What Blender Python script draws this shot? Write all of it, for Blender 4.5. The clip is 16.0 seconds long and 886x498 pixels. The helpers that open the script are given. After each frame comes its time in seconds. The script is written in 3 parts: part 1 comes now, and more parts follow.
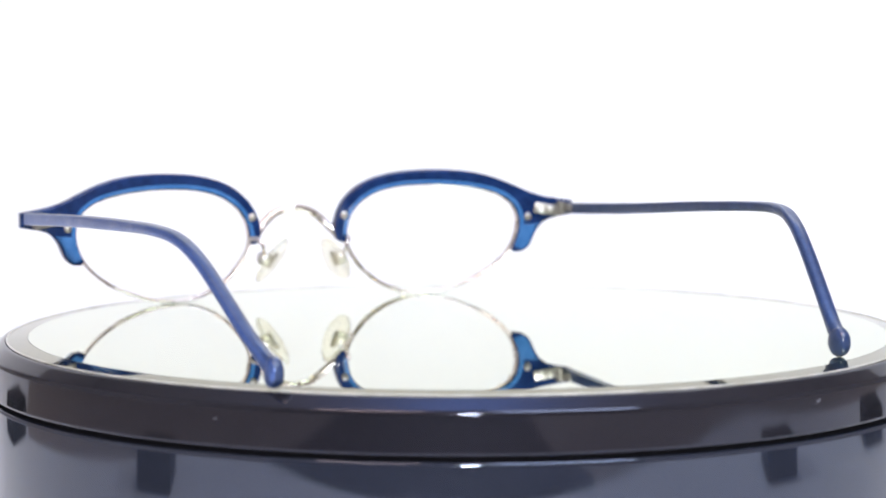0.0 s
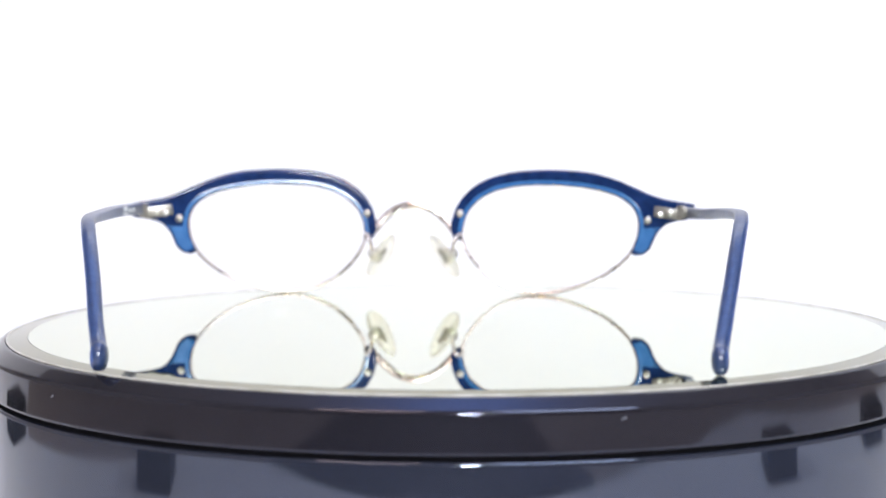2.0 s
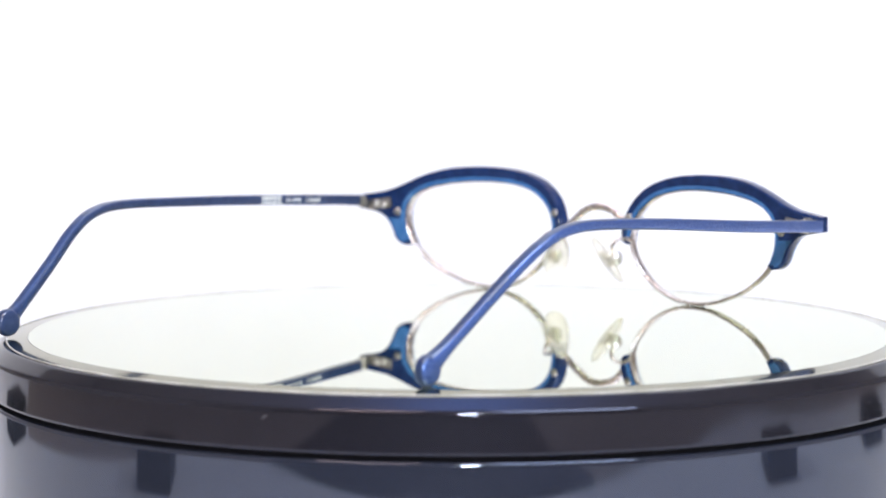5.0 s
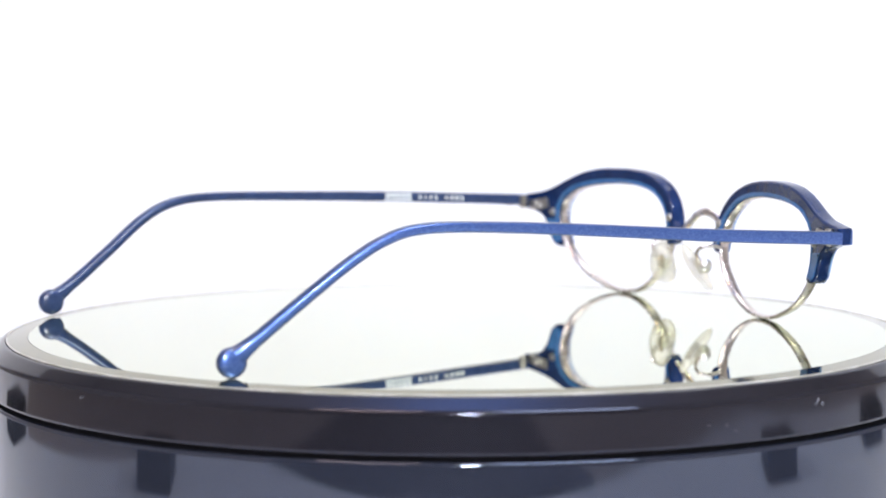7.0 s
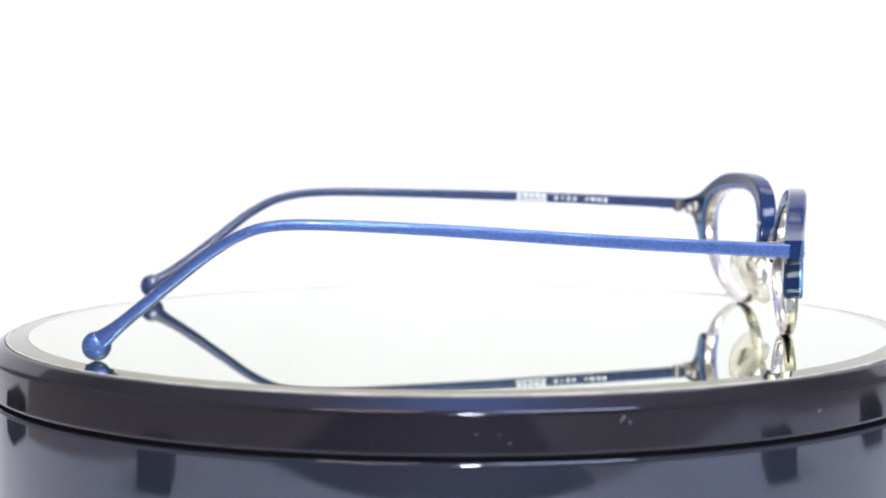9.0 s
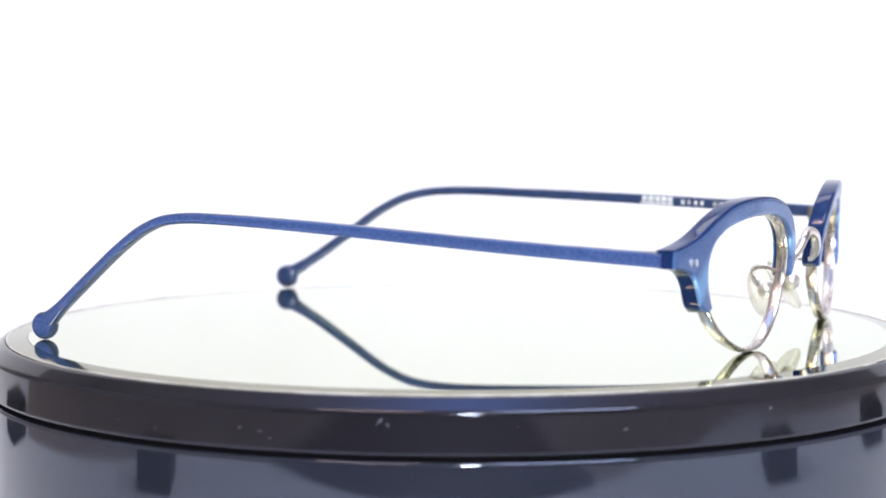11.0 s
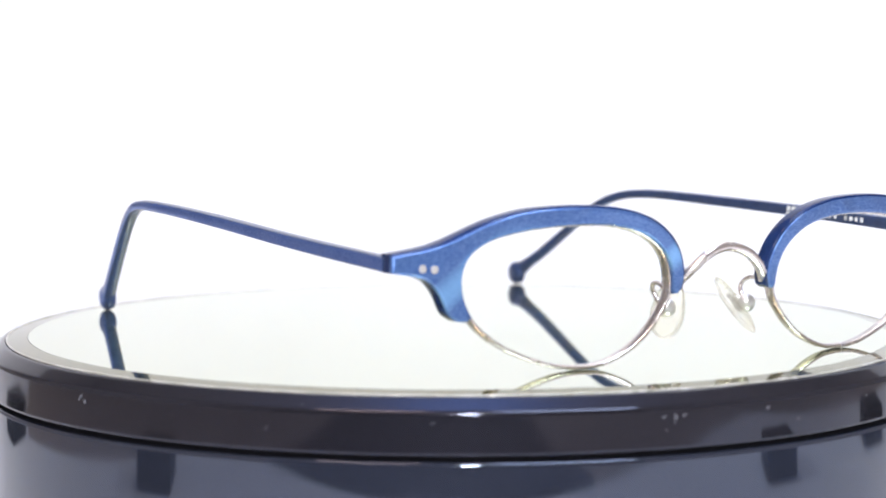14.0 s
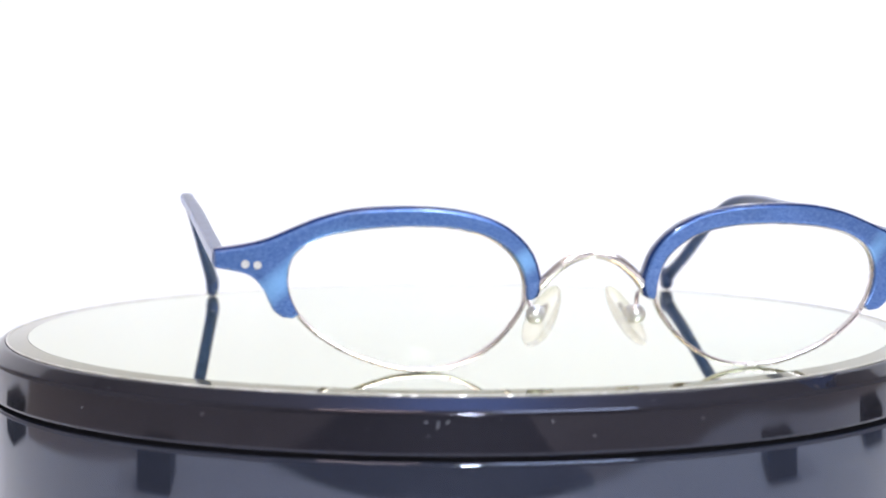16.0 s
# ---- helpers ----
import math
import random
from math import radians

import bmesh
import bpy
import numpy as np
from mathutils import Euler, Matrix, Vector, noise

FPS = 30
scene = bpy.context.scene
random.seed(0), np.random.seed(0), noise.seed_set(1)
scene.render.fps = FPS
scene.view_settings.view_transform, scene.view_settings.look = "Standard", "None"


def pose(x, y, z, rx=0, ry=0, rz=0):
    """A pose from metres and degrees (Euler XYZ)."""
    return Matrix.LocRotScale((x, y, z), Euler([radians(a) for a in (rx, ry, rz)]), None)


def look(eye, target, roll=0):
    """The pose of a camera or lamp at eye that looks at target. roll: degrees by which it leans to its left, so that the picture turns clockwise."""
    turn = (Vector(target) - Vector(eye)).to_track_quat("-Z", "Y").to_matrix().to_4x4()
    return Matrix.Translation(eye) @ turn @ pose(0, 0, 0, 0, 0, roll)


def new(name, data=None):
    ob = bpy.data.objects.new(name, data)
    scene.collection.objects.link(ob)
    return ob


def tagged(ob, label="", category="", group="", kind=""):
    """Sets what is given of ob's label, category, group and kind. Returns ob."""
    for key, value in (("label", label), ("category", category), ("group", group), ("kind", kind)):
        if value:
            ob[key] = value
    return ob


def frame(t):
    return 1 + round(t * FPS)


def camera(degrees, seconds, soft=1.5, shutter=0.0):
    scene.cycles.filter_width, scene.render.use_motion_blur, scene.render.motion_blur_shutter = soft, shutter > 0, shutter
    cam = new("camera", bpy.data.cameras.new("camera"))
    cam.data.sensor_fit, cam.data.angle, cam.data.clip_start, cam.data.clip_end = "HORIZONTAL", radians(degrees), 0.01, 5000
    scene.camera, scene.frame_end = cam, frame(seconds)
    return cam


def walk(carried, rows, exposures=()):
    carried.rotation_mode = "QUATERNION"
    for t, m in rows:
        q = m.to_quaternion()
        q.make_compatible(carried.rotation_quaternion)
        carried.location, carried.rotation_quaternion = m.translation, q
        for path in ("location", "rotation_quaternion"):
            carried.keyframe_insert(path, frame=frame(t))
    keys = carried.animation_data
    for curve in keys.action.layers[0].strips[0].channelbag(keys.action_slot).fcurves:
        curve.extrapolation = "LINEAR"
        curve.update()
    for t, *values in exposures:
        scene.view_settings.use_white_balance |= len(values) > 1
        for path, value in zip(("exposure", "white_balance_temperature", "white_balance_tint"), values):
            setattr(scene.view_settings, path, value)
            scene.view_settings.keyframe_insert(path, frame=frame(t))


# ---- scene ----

MM = 0.001
TABLE = -0.042            # height of the table top; the mirror's surface is at 0

# ---- camera ----
cam = camera(23.09, 16.0, soft=1.8)
cam.data.dof.use_dof = True
cam.data.dof.focus_distance = 0.418
cam.data.dof.aperture_fstop = 20.0
EYE = pose(0, -0.4410, 0.0530, 90 - 4.79, 0, 0.415) @ pose(0, 0, 0, 0, 0, -0.049)
walk(cam, [(0.0, EYE), (16.0, EYE)], exposures=[(0.0, -0.2), (16.0, -0.2)])

# ---- light: a small lamp and two panels over the camera; added unseen fills above the backdrop and on the ceiling ----
world = bpy.data.worlds.new("room_air")
world.use_nodes = True
world.node_tree.nodes["Background"].inputs[0].default_value = (0.9, 0.95, 1.0, 1)
world.node_tree.nodes["Background"].inputs[1].default_value = 0.1
scene.world = world


def area_lamp(name, eye, target, sx, sy, watts, colour=(1, 1, 1)):
    data = bpy.data.lights.new(name, "AREA")
    data.shape, data.size, data.size_y, data.energy, data.color = "RECTANGLE", sx, sy, watts, colour
    ob = new(name, data)
    ob.matrix_world = look(eye, target)
    return ob


# unseen fill, added to brighten the backdrop and the paper
area_lamp("backdrop_fill", (0.10, 0.50, 0.85), (0.06, 0.22, 0), 0.7, 0.22, 2.1, (1.0, 0.99, 0.97))
area_lamp("front_light", (0.040, -1.0, 0.42), (0, 0, 0), 0.075, 0.075, 11.5, (0.95, 0.97, 1.0))
area_lamp("warm_tube", (-0.26, -0.40, 0.95), (-0.12, -0.15, 0), 0.34, 0.09, 3.6, (1.0, 0.72, 0.58))
area_lamp("cool_panel", (0.34, -0.42, 0.95), (0.26, -0.20, 0), 0.46, 0.30, 11.0, (0.72, 0.82, 1.0))
# added fill: a blue pool on the ceiling for the rim's slope to mirror
area_lamp("blue_ceiling_fill", (0.03, 0.22, 1.32), (0.03, 0.22, 1.75), 0.12, 0.12, 11.0, (0.16, 0.36, 1.0))
# added fill behind the table, brightens ceiling and walls for the rim's reflections
area_lamp("room_fill", (0.0, -0.95, -0.50), (0, -0.60, 1.75), 0.9, 0.4, 26, (1.0, 0.97, 0.94))


# ---- materials ----
def material(name, colour, rough=0.5, metal=0.0, **more):
    m = bpy.data.materials.new(name)
    m.use_nodes = True
    b = m.node_tree.nodes["Principled BSDF"]
    b.inputs["Base Color"].default_value = (*colour, 1)
    b.inputs["Roughness"].default_value = rough
    b.inputs["Metallic"].default_value = metal
    for key, value in more.items():
        b.inputs[key.replace("_", " ")].default_value = value
    return m


def node(m, kind, **inputs):
    n = m.node_tree.nodes.new(kind)
    for key, value in inputs.items():
        n.inputs[key.replace("_", " ")].default_value = value
    return n


def wire_up(m, a, out, b, inp):
    m.node_tree.links.new(a.outputs[out], b.inputs[inp])


def vary_colour(m, scale, low, high, detail=4.0):
    """Mottles the base colour between two tones at a real-world scale."""
    bsdf = m.node_tree.nodes["Principled BSDF"]
    tex = node(m, "ShaderNodeTexCoord")
    noi = node(m, "ShaderNodeTexNoise", Scale=scale, Detail=detail, Roughness=0.6)
    ramp = node(m, "ShaderNodeValToRGB")
    ramp.color_ramp.elements[0].position, ramp.color_ramp.elements[1].position = 0.35, 0.68
    ramp.color_ramp.elements[0].color, ramp.color_ramp.elements[1].color = (*low, 1), (*high, 1)
    wire_up(m, tex, "Object", noi, "Vector")
    wire_up(m, noi, "Fac", ramp, "Fac")
    wire_up(m, ramp, "Color", bsdf, "Base Color")
    return tex, noi


def relief(m, scale, strength, distance, detail=3.0):
    bsdf = m.node_tree.nodes["Principled BSDF"]
    tex = node(m, "ShaderNodeTexCoord")
    noi = node(m, "ShaderNodeTexNoise", Scale=scale, Detail=detail)
    bump = node(m, "ShaderNodeBump", Strength=strength, Distance=distance)
    wire_up(m, tex, "Object", noi, "Vector")
    wire_up(m, noi, "Fac", bump, "Height")
    wire_up(m, bump, "Normal", bsdf, "Normal")


def vary_rough(m, scale, low, high):
    bsdf = m.node_tree.nodes["Principled BSDF"]
    tex = node(m, "ShaderNodeTexCoord")
    noi = node(m, "ShaderNodeTexNoise", Scale=scale, Detail=5.0)
    rng = node(m, "ShaderNodeMapRange")
    rng.inputs["From Min"].default_value, rng.inputs["From Max"].default_value = 0.35, 0.7
    rng.inputs["To Min"].default_value, rng.inputs["To Max"].default_value = low, high
    wire_up(m, tex, "Object", noi, "Vector")
    wire_up(m, noi, "Fac", rng, "Value")
    wire_up(m, rng, "Result", bsdf, "Roughness")




def pearl(name, dark, pale, sheen_streaks):
    """Pearly laminate: fine bright flakes, soft swirls, and where asked for a few painted sheen streaks."""
    m = material(name, dark, 0.34, 0.6, Coat_Weight=0.5, Coat_Roughness=0.05)
    bsdf = m.node_tree.nodes["Principled BSDF"]
    tex, grain = vary_colour(m, 5200, dark, pale, 1.5)
    drawn = node(m, "ShaderNodeMapping")
    drawn.inputs["Scale"].default_value = (0.3, 0.3, 1.0)
    wire_up(m, tex, "Object", drawn, "Vector")
    wire_up(m, drawn, "Vector", grain, "Vector")
    if sheen_streaks:
        # paler diagonal bands: the pearl's sheen put into the base colour
        streak = node(m, "ShaderNodeTexWave", Scale=19.0, Distortion=0.7, Detail=2.0, Detail_Scale=3.0, Phase_Offset=1.95)
        streak.bands_direction = "DIAGONAL"
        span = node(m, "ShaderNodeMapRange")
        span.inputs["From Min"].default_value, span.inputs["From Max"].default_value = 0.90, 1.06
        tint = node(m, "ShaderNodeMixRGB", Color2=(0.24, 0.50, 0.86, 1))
        wire_up(m, tex, "Object", streak, "Vector")
        wire_up(m, streak, "Fac", span, "Value")
        # the painted sheen lies low on the brow and fades towards its top
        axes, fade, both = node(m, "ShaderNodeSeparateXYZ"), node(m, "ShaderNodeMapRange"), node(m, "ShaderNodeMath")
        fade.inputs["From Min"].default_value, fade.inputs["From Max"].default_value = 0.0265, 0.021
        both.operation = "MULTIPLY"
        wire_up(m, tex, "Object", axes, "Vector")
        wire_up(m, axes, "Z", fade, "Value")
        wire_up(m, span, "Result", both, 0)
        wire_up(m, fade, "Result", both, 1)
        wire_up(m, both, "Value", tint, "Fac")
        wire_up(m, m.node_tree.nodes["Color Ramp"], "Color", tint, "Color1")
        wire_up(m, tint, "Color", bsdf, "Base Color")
    swirl, flake = node(m, "ShaderNodeTexNoise", Scale=60, Detail=1.0, Distortion=0.4), node(m, "ShaderNodeTexNoise", Scale=4600, Detail=0.0)
    b1 = node(m, "ShaderNodeBump", Strength=0.8 if sheen_streaks else 0.4, Distance=0.0024)
    b2 = node(m, "ShaderNodeBump", Strength=0.25, Distance=0.0001)
    for a, out, b, inp in ((tex, "Object", swirl, "Vector"), (tex, "Object", flake, "Vector"), (swirl, "Fac", b1, "Height"),
                           (flake, "Fac", b2, "Height"), (b1, "Normal", b2, "Normal"), (b2, "Normal", bsdf, "Normal")):
        wire_up(m, a, out, b, inp)
    return m


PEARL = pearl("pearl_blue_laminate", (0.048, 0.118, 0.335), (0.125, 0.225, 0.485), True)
PEARL_ARM = pearl("pearl_violet_blue_laminate", (0.048, 0.105, 0.345), (0.105, 0.185, 0.47), False)
SLATE = material("slate_blue_acetate", (0.03, 0.09, 0.24), 0.3, 0.0, IOR=1.55, Transmission_Weight=0.45, Coat_Weight=0.3, Coat_Roughness=0.2)
vary_colour(SLATE, 420, (0.018, 0.045, 0.145), (0.035, 0.080, 0.230))
# acetate blue with the light shining through it put into the colour
LIT_BLUE = material("lit_blue_acetate", (0.07, 0.24, 0.62), 0.2, 0.0, IOR=1.49, Transmission_Weight=0.15)
vary_colour(LIT_BLUE, 420, (0.030, 0.125, 0.34), (0.055, 0.18, 0.45))
NAVY = material("translucent_navy_acetate", (0.006, 0.03, 0.13), 0.12, 0.0, IOR=1.45, Specular_IOR_Level=0.3, Transmission_Weight=0.12)
vary_colour(NAVY, 420, (0.007, 0.020, 0.080), (0.012, 0.034, 0.130))
SILVER = material("silver_wire", (0.74, 0.675, 0.645), 0.24, 1.0)
vary_rough(SILVER, 250, 0.22, 0.32)
STEEL = material("nickel_hinge", (0.44, 0.42, 0.39), 0.34, 1.0)
relief(STEEL, 2500, 0.12, 0.00005)
RIVET = material("rivet_white_metal", (0.80, 0.79, 0.77), 0.32, 0.85)
PAD = material("clear_silicone", (0.97, 0.95, 0.88), 0.18, 0.0, IOR=1.34, Transmission_Weight=0.76)
vary_colour(PAD, 300, (0.98, 0.945, 0.83), (1.0, 0.985, 0.94))
relief(PAD, 420, 0.25, 0.0004)
_soft, _thin = node(PAD, "ShaderNodeMixShader", Fac=0.5), node(PAD, "ShaderNodeBsdfTransparent", Color=(0.99, 0.975, 0.93, 1))
wire_up(PAD, _thin, "BSDF", _soft, 1)
wire_up(PAD, PAD.node_tree.nodes["Principled BSDF"], "BSDF", _soft, 2)
wire_up(PAD, _soft, "Shader", PAD.node_tree.nodes["Material Output"], "Surface")
INK = material("white_foil_print", (0.82, 0.84, 0.86), 0.4)
vary_colour(INK, 2600, (0.62, 0.66, 0.72), (0.88, 0.89, 0.90))
MIRROR = material("silvered_mirror", (0.705, 0.745, 0.565), 0.0, 1.0)
BEVEL = material("mirror_bevel", (0.24, 0.228, 0.122), 0.05, 1.0)
vary_rough(BEVEL, 120, 0.02, 0.10)
GLASS_EDGE = material("ground_glass_edge", (0.6, 0.58, 0.52), 0.3, 0.0, IOR=1.5)
vary_colour(GLASS_EDGE, 160, (0.42, 0.41, 0.34), (0.72, 0.70, 0.66))
PLASTIC = material("glossy_black_plastic", (0.0112, 0.0106, 0.0138), 0.10, 0.0, IOR=1.54, Specular_Tint=(0.72, 0.76, 1.0, 1))
vary_rough(PLASTIC, 60, 0.035, 0.09)
relief(PLASTIC, 260, 0.015, 0.0002)
BASE = material("glossy_charcoal_base", (0.016, 0.0185, 0.029), 0.10, 0.0, IOR=1.74, Specular_Tint=(0.70, 0.78, 1.0, 1))
vary_rough(BASE, 45, 0.04, 0.09)
GAP = material("dark_joint", (0.004, 0.004, 0.005), 0.8, 0.0, Specular_IOR_Level=0.03)
SCUFF = material("pale_scuff", (0.24, 0.25, 0.29), 0.6)
PAPER = material("white_paper", (0.86, 0.86, 0.85), 0.75)
vary_colour(PAPER, 9, (0.845, 0.845, 0.835), (0.875, 0.875, 0.87))
relief(PAPER, 900, 0.08, 0.0002)
TABLETOP = material("brown_table", (0.36, 0.30, 0.26), 0.45)
vary_colour(TABLETOP, 14, (0.32, 0.265, 0.225), (0.40, 0.335, 0.295))
WALL = material("room_wall", (0.70, 0.66, 0.63), 0.9)
vary_colour(WALL, 3, (0.67, 0.63, 0.60), (0.73, 0.69, 0.66))
# wall tone darkened to stand for camera and operator mirrored in the rim
DARK_WALL = material("reflection_dark_wall", (0.10, 0.10, 0.13), 0.95)
vary_colour(DARK_WALL, 5, (0.08, 0.08, 0.11), (0.12, 0.12, 0.15))
CEILING = material("white_ceiling", (0.70, 0.66, 0.63), 0.9)
vary_colour(CEILING, 2.5, (0.68, 0.64, 0.61), (0.72, 0.68, 0.65))
DARK_SHEET = material("reflection_navy", (0.012, 0.016, 0.035), 0.85)
relief(DARK_SHEET, 1500, 0.4, 0.0004)
vary_colour(DARK_SHEET, 40, (0.010, 0.013, 0.028), (0.015, 0.020, 0.042))
BLOCK = material("black_rubber", (0.012, 0.014, 0.02), 0.5)
relief(BLOCK, 700, 0.1, 0.0003)

LENS = bpy.data.materials.new("clear_lens")
LENS.use_nodes = True
LENS.node_tree.nodes.remove(LENS.node_tree.nodes["Principled BSDF"])
_mix = node(LENS, "ShaderNodeMixShader", Fac=0.008)
_clear, _gloss = node(LENS, "ShaderNodeBsdfTransparent", Color=(0.996, 0.998, 0.998, 1)), node(LENS, "ShaderNodeBsdfGlossy", Roughness=0.0)
wire_up(LENS, _clear, "BSDF", _mix, 1)
wire_up(LENS, _gloss, "BSDF", _mix, 2)
wire_up(LENS, _mix, "Shader", LENS.node_tree.nodes["Material Output"], "Surface")


# ---- mesh helpers ----
def finish(name, bm, mats, smooth=40):
    bmesh.ops.recalc_face_normals(bm, faces=bm.faces)
    me = bpy.data.meshes.new(name)
    bm.to_mesh(me)
    bm.free()
    for m in mats if isinstance(mats, (list, tuple)) else [mats]:
        me.materials.append(m)
    me.shade_smooth()
    me.set_sharp_from_angle(angle=radians(smooth))
    return me


def part(name, bm, mats, parent, label="", smooth=40):
    ob = new(name, finish(name, bm, mats, smooth))
    ob.parent = parent
    return tagged(ob, label)


def thing(name, label, category, bm=None, mats=None, group="", kind="", smooth=40):
    ob = new(name, finish(name, bm, mats, smooth) if bm else None)
    return tagged(ob, label, category, group, kind)


def spline(pts, n, closed=False):
    """A smooth curve (Catmull-Rom) through control points, resampled to n even steps."""
    P = [Vector(p) for p in pts]
    k, out = len(P), []
    for i in range(k if closed else k - 1):
        a, b = P[i], P[(i + 1) % k]
        p = P[i - 1] if closed or i else a * 2 - b
        q = P[(i + 2) % k] if closed or i + 2 < k else b * 2 - a
        for j in range(16):
            u = j / 16
            out.append(0.5 * (2 * a + (b - p) * u + (2 * p - 5 * a + 4 * b - q) * u * u + (3 * a - p - 3 * b + q) * u ** 3))
    if closed:
        out.append(out[0].copy())
    else:
        out.append(P[-1].copy())
    run = [0.0]
    for a, b in zip(out, out[1:]):
        run.append(run[-1] + (b - a).length)
    res, j = [], 0
    for i in range(n):
        s = run[-1] * i / (n if closed else n - 1)
        while j < len(out) - 2 and run[j + 1] < s:
            j += 1
        u = (s - run[j]) / max(run[j + 1] - run[j], 1e-12)
        res.append(out[j].lerp(out[j + 1], min(u, 1)))
    return res


def loft(bm, rings, closed_path=False, caps=True):
    vs = [[bm.verts.new(p) for p in r] for r in rings]
    n = len(vs[0])
    for a, b in zip(vs, vs[1:] + ([vs[0]] if closed_path else [])):
        for i in range(n):
            bm.faces.new((a[i], a[(i + 1) % n], b[(i + 1) % n], b[i]))
    if caps and not closed_path:
        bm.faces.new(vs[0][::-1])
        bm.faces.new(vs[-1])
    return vs


def tube(bm, path, radius, sides=12, closed=False):
    """A round wire along a path; radius is a number or one for each point."""
    rings, n = [], len(path)
    up = Vector((0.13, 1, 0.21)).normalized()
    for i, p in enumerate(path):
        a = path[(i - 1) % n] if closed or i else p
        b = path[(i + 1) % n] if closed or i < n - 1 else p
        t = (b - a).normalized()
        side = t.cross(up).normalized()
        nor = side.cross(t)
        up = nor
        r = radius[i] if isinstance(radius, (list, tuple)) else radius
        rings.append([p + r * (math.cos(q) * side + math.sin(q) * nor) for q in (math.tau * j / sides for j in range(sides))])
    loft(bm, rings, closed)


def ball(bm, centre, r, squash=(1, 1, 1), seg=20):
    m = Matrix.Translation(centre) @ Matrix.Diagonal((*squash, 1))
    bmesh.ops.create_uvsphere(bm, u_segments=seg, v_segments=seg // 2 + 2, radius=r, matrix=m)


def box(bm, centre, size, bevel=0.0, turn=None):
    m = Matrix.Translation(centre) @ (turn or Matrix()) @ Matrix.Diagonal((*size, 1))
    made = bmesh.ops.create_cube(bm, size=1, matrix=m)
    if bevel:
        edges = list({e for v in made["verts"] for e in v.link_edges})
        bmesh.ops.bevel(bm, geom=edges, offset=bevel, segments=2, profile=0.6, affect="EDGES")


def lathe(bm, profile, seg=160, closed=False):
    """Turns a profile of (radius, height) round the z axis."""
    rings = []
    for i in range(seg):
        c, s = math.cos(math.tau * i / seg), math.sin(math.tau * i / seg)
        rings.append([Vector((r * c, r * s, z)) for r, z in profile])
    vs = [[bm.verts.new(p) for p in r] for r in rings]
    for i in range(seg):
        a, b = vs[i], vs[(i + 1) % seg]
        for j in range(len(profile) if closed else len(profile) - 1):
            k = (j + 1) % len(profile)
            bm.faces.new((a[j], b[j], b[k], a[k]))


def rounded(points, r, steps=5):
    """Rounds the inner corners of a (radius, height) profile."""
    out = [points[0]]
    for a, b, c in zip(points, points[1:], points[2:]):
        a, b, c = Vector(a), Vector(b), Vector(c)
        d0, d1 = min(r, (a - b).length * 0.45), min(r, (c - b).length * 0.45)
        p, q = b + (a - b).normalized() * d0, b + (c - b).normalized() * d1
        for i in range(steps + 1):
            u = i / steps
            out.append(tuple(p * (1 - u) ** 2 + b * 2 * u * (1 - u) + q * u * u))
    out.append(points[-1])
    # two more points on each long flat, so that it stays flat up to its rounded corners
    held = [out[0]]
    for a, b in zip(out, out[1:]):
        a, b = Vector(a), Vector(b)
        if (b - a).length > r:
            cut = r * 0.12 / (b - a).length
            held += [tuple(a.lerp(b, cut)), tuple(a.lerp(b, 1 - cut))]
        held.append(tuple(b))
    return held


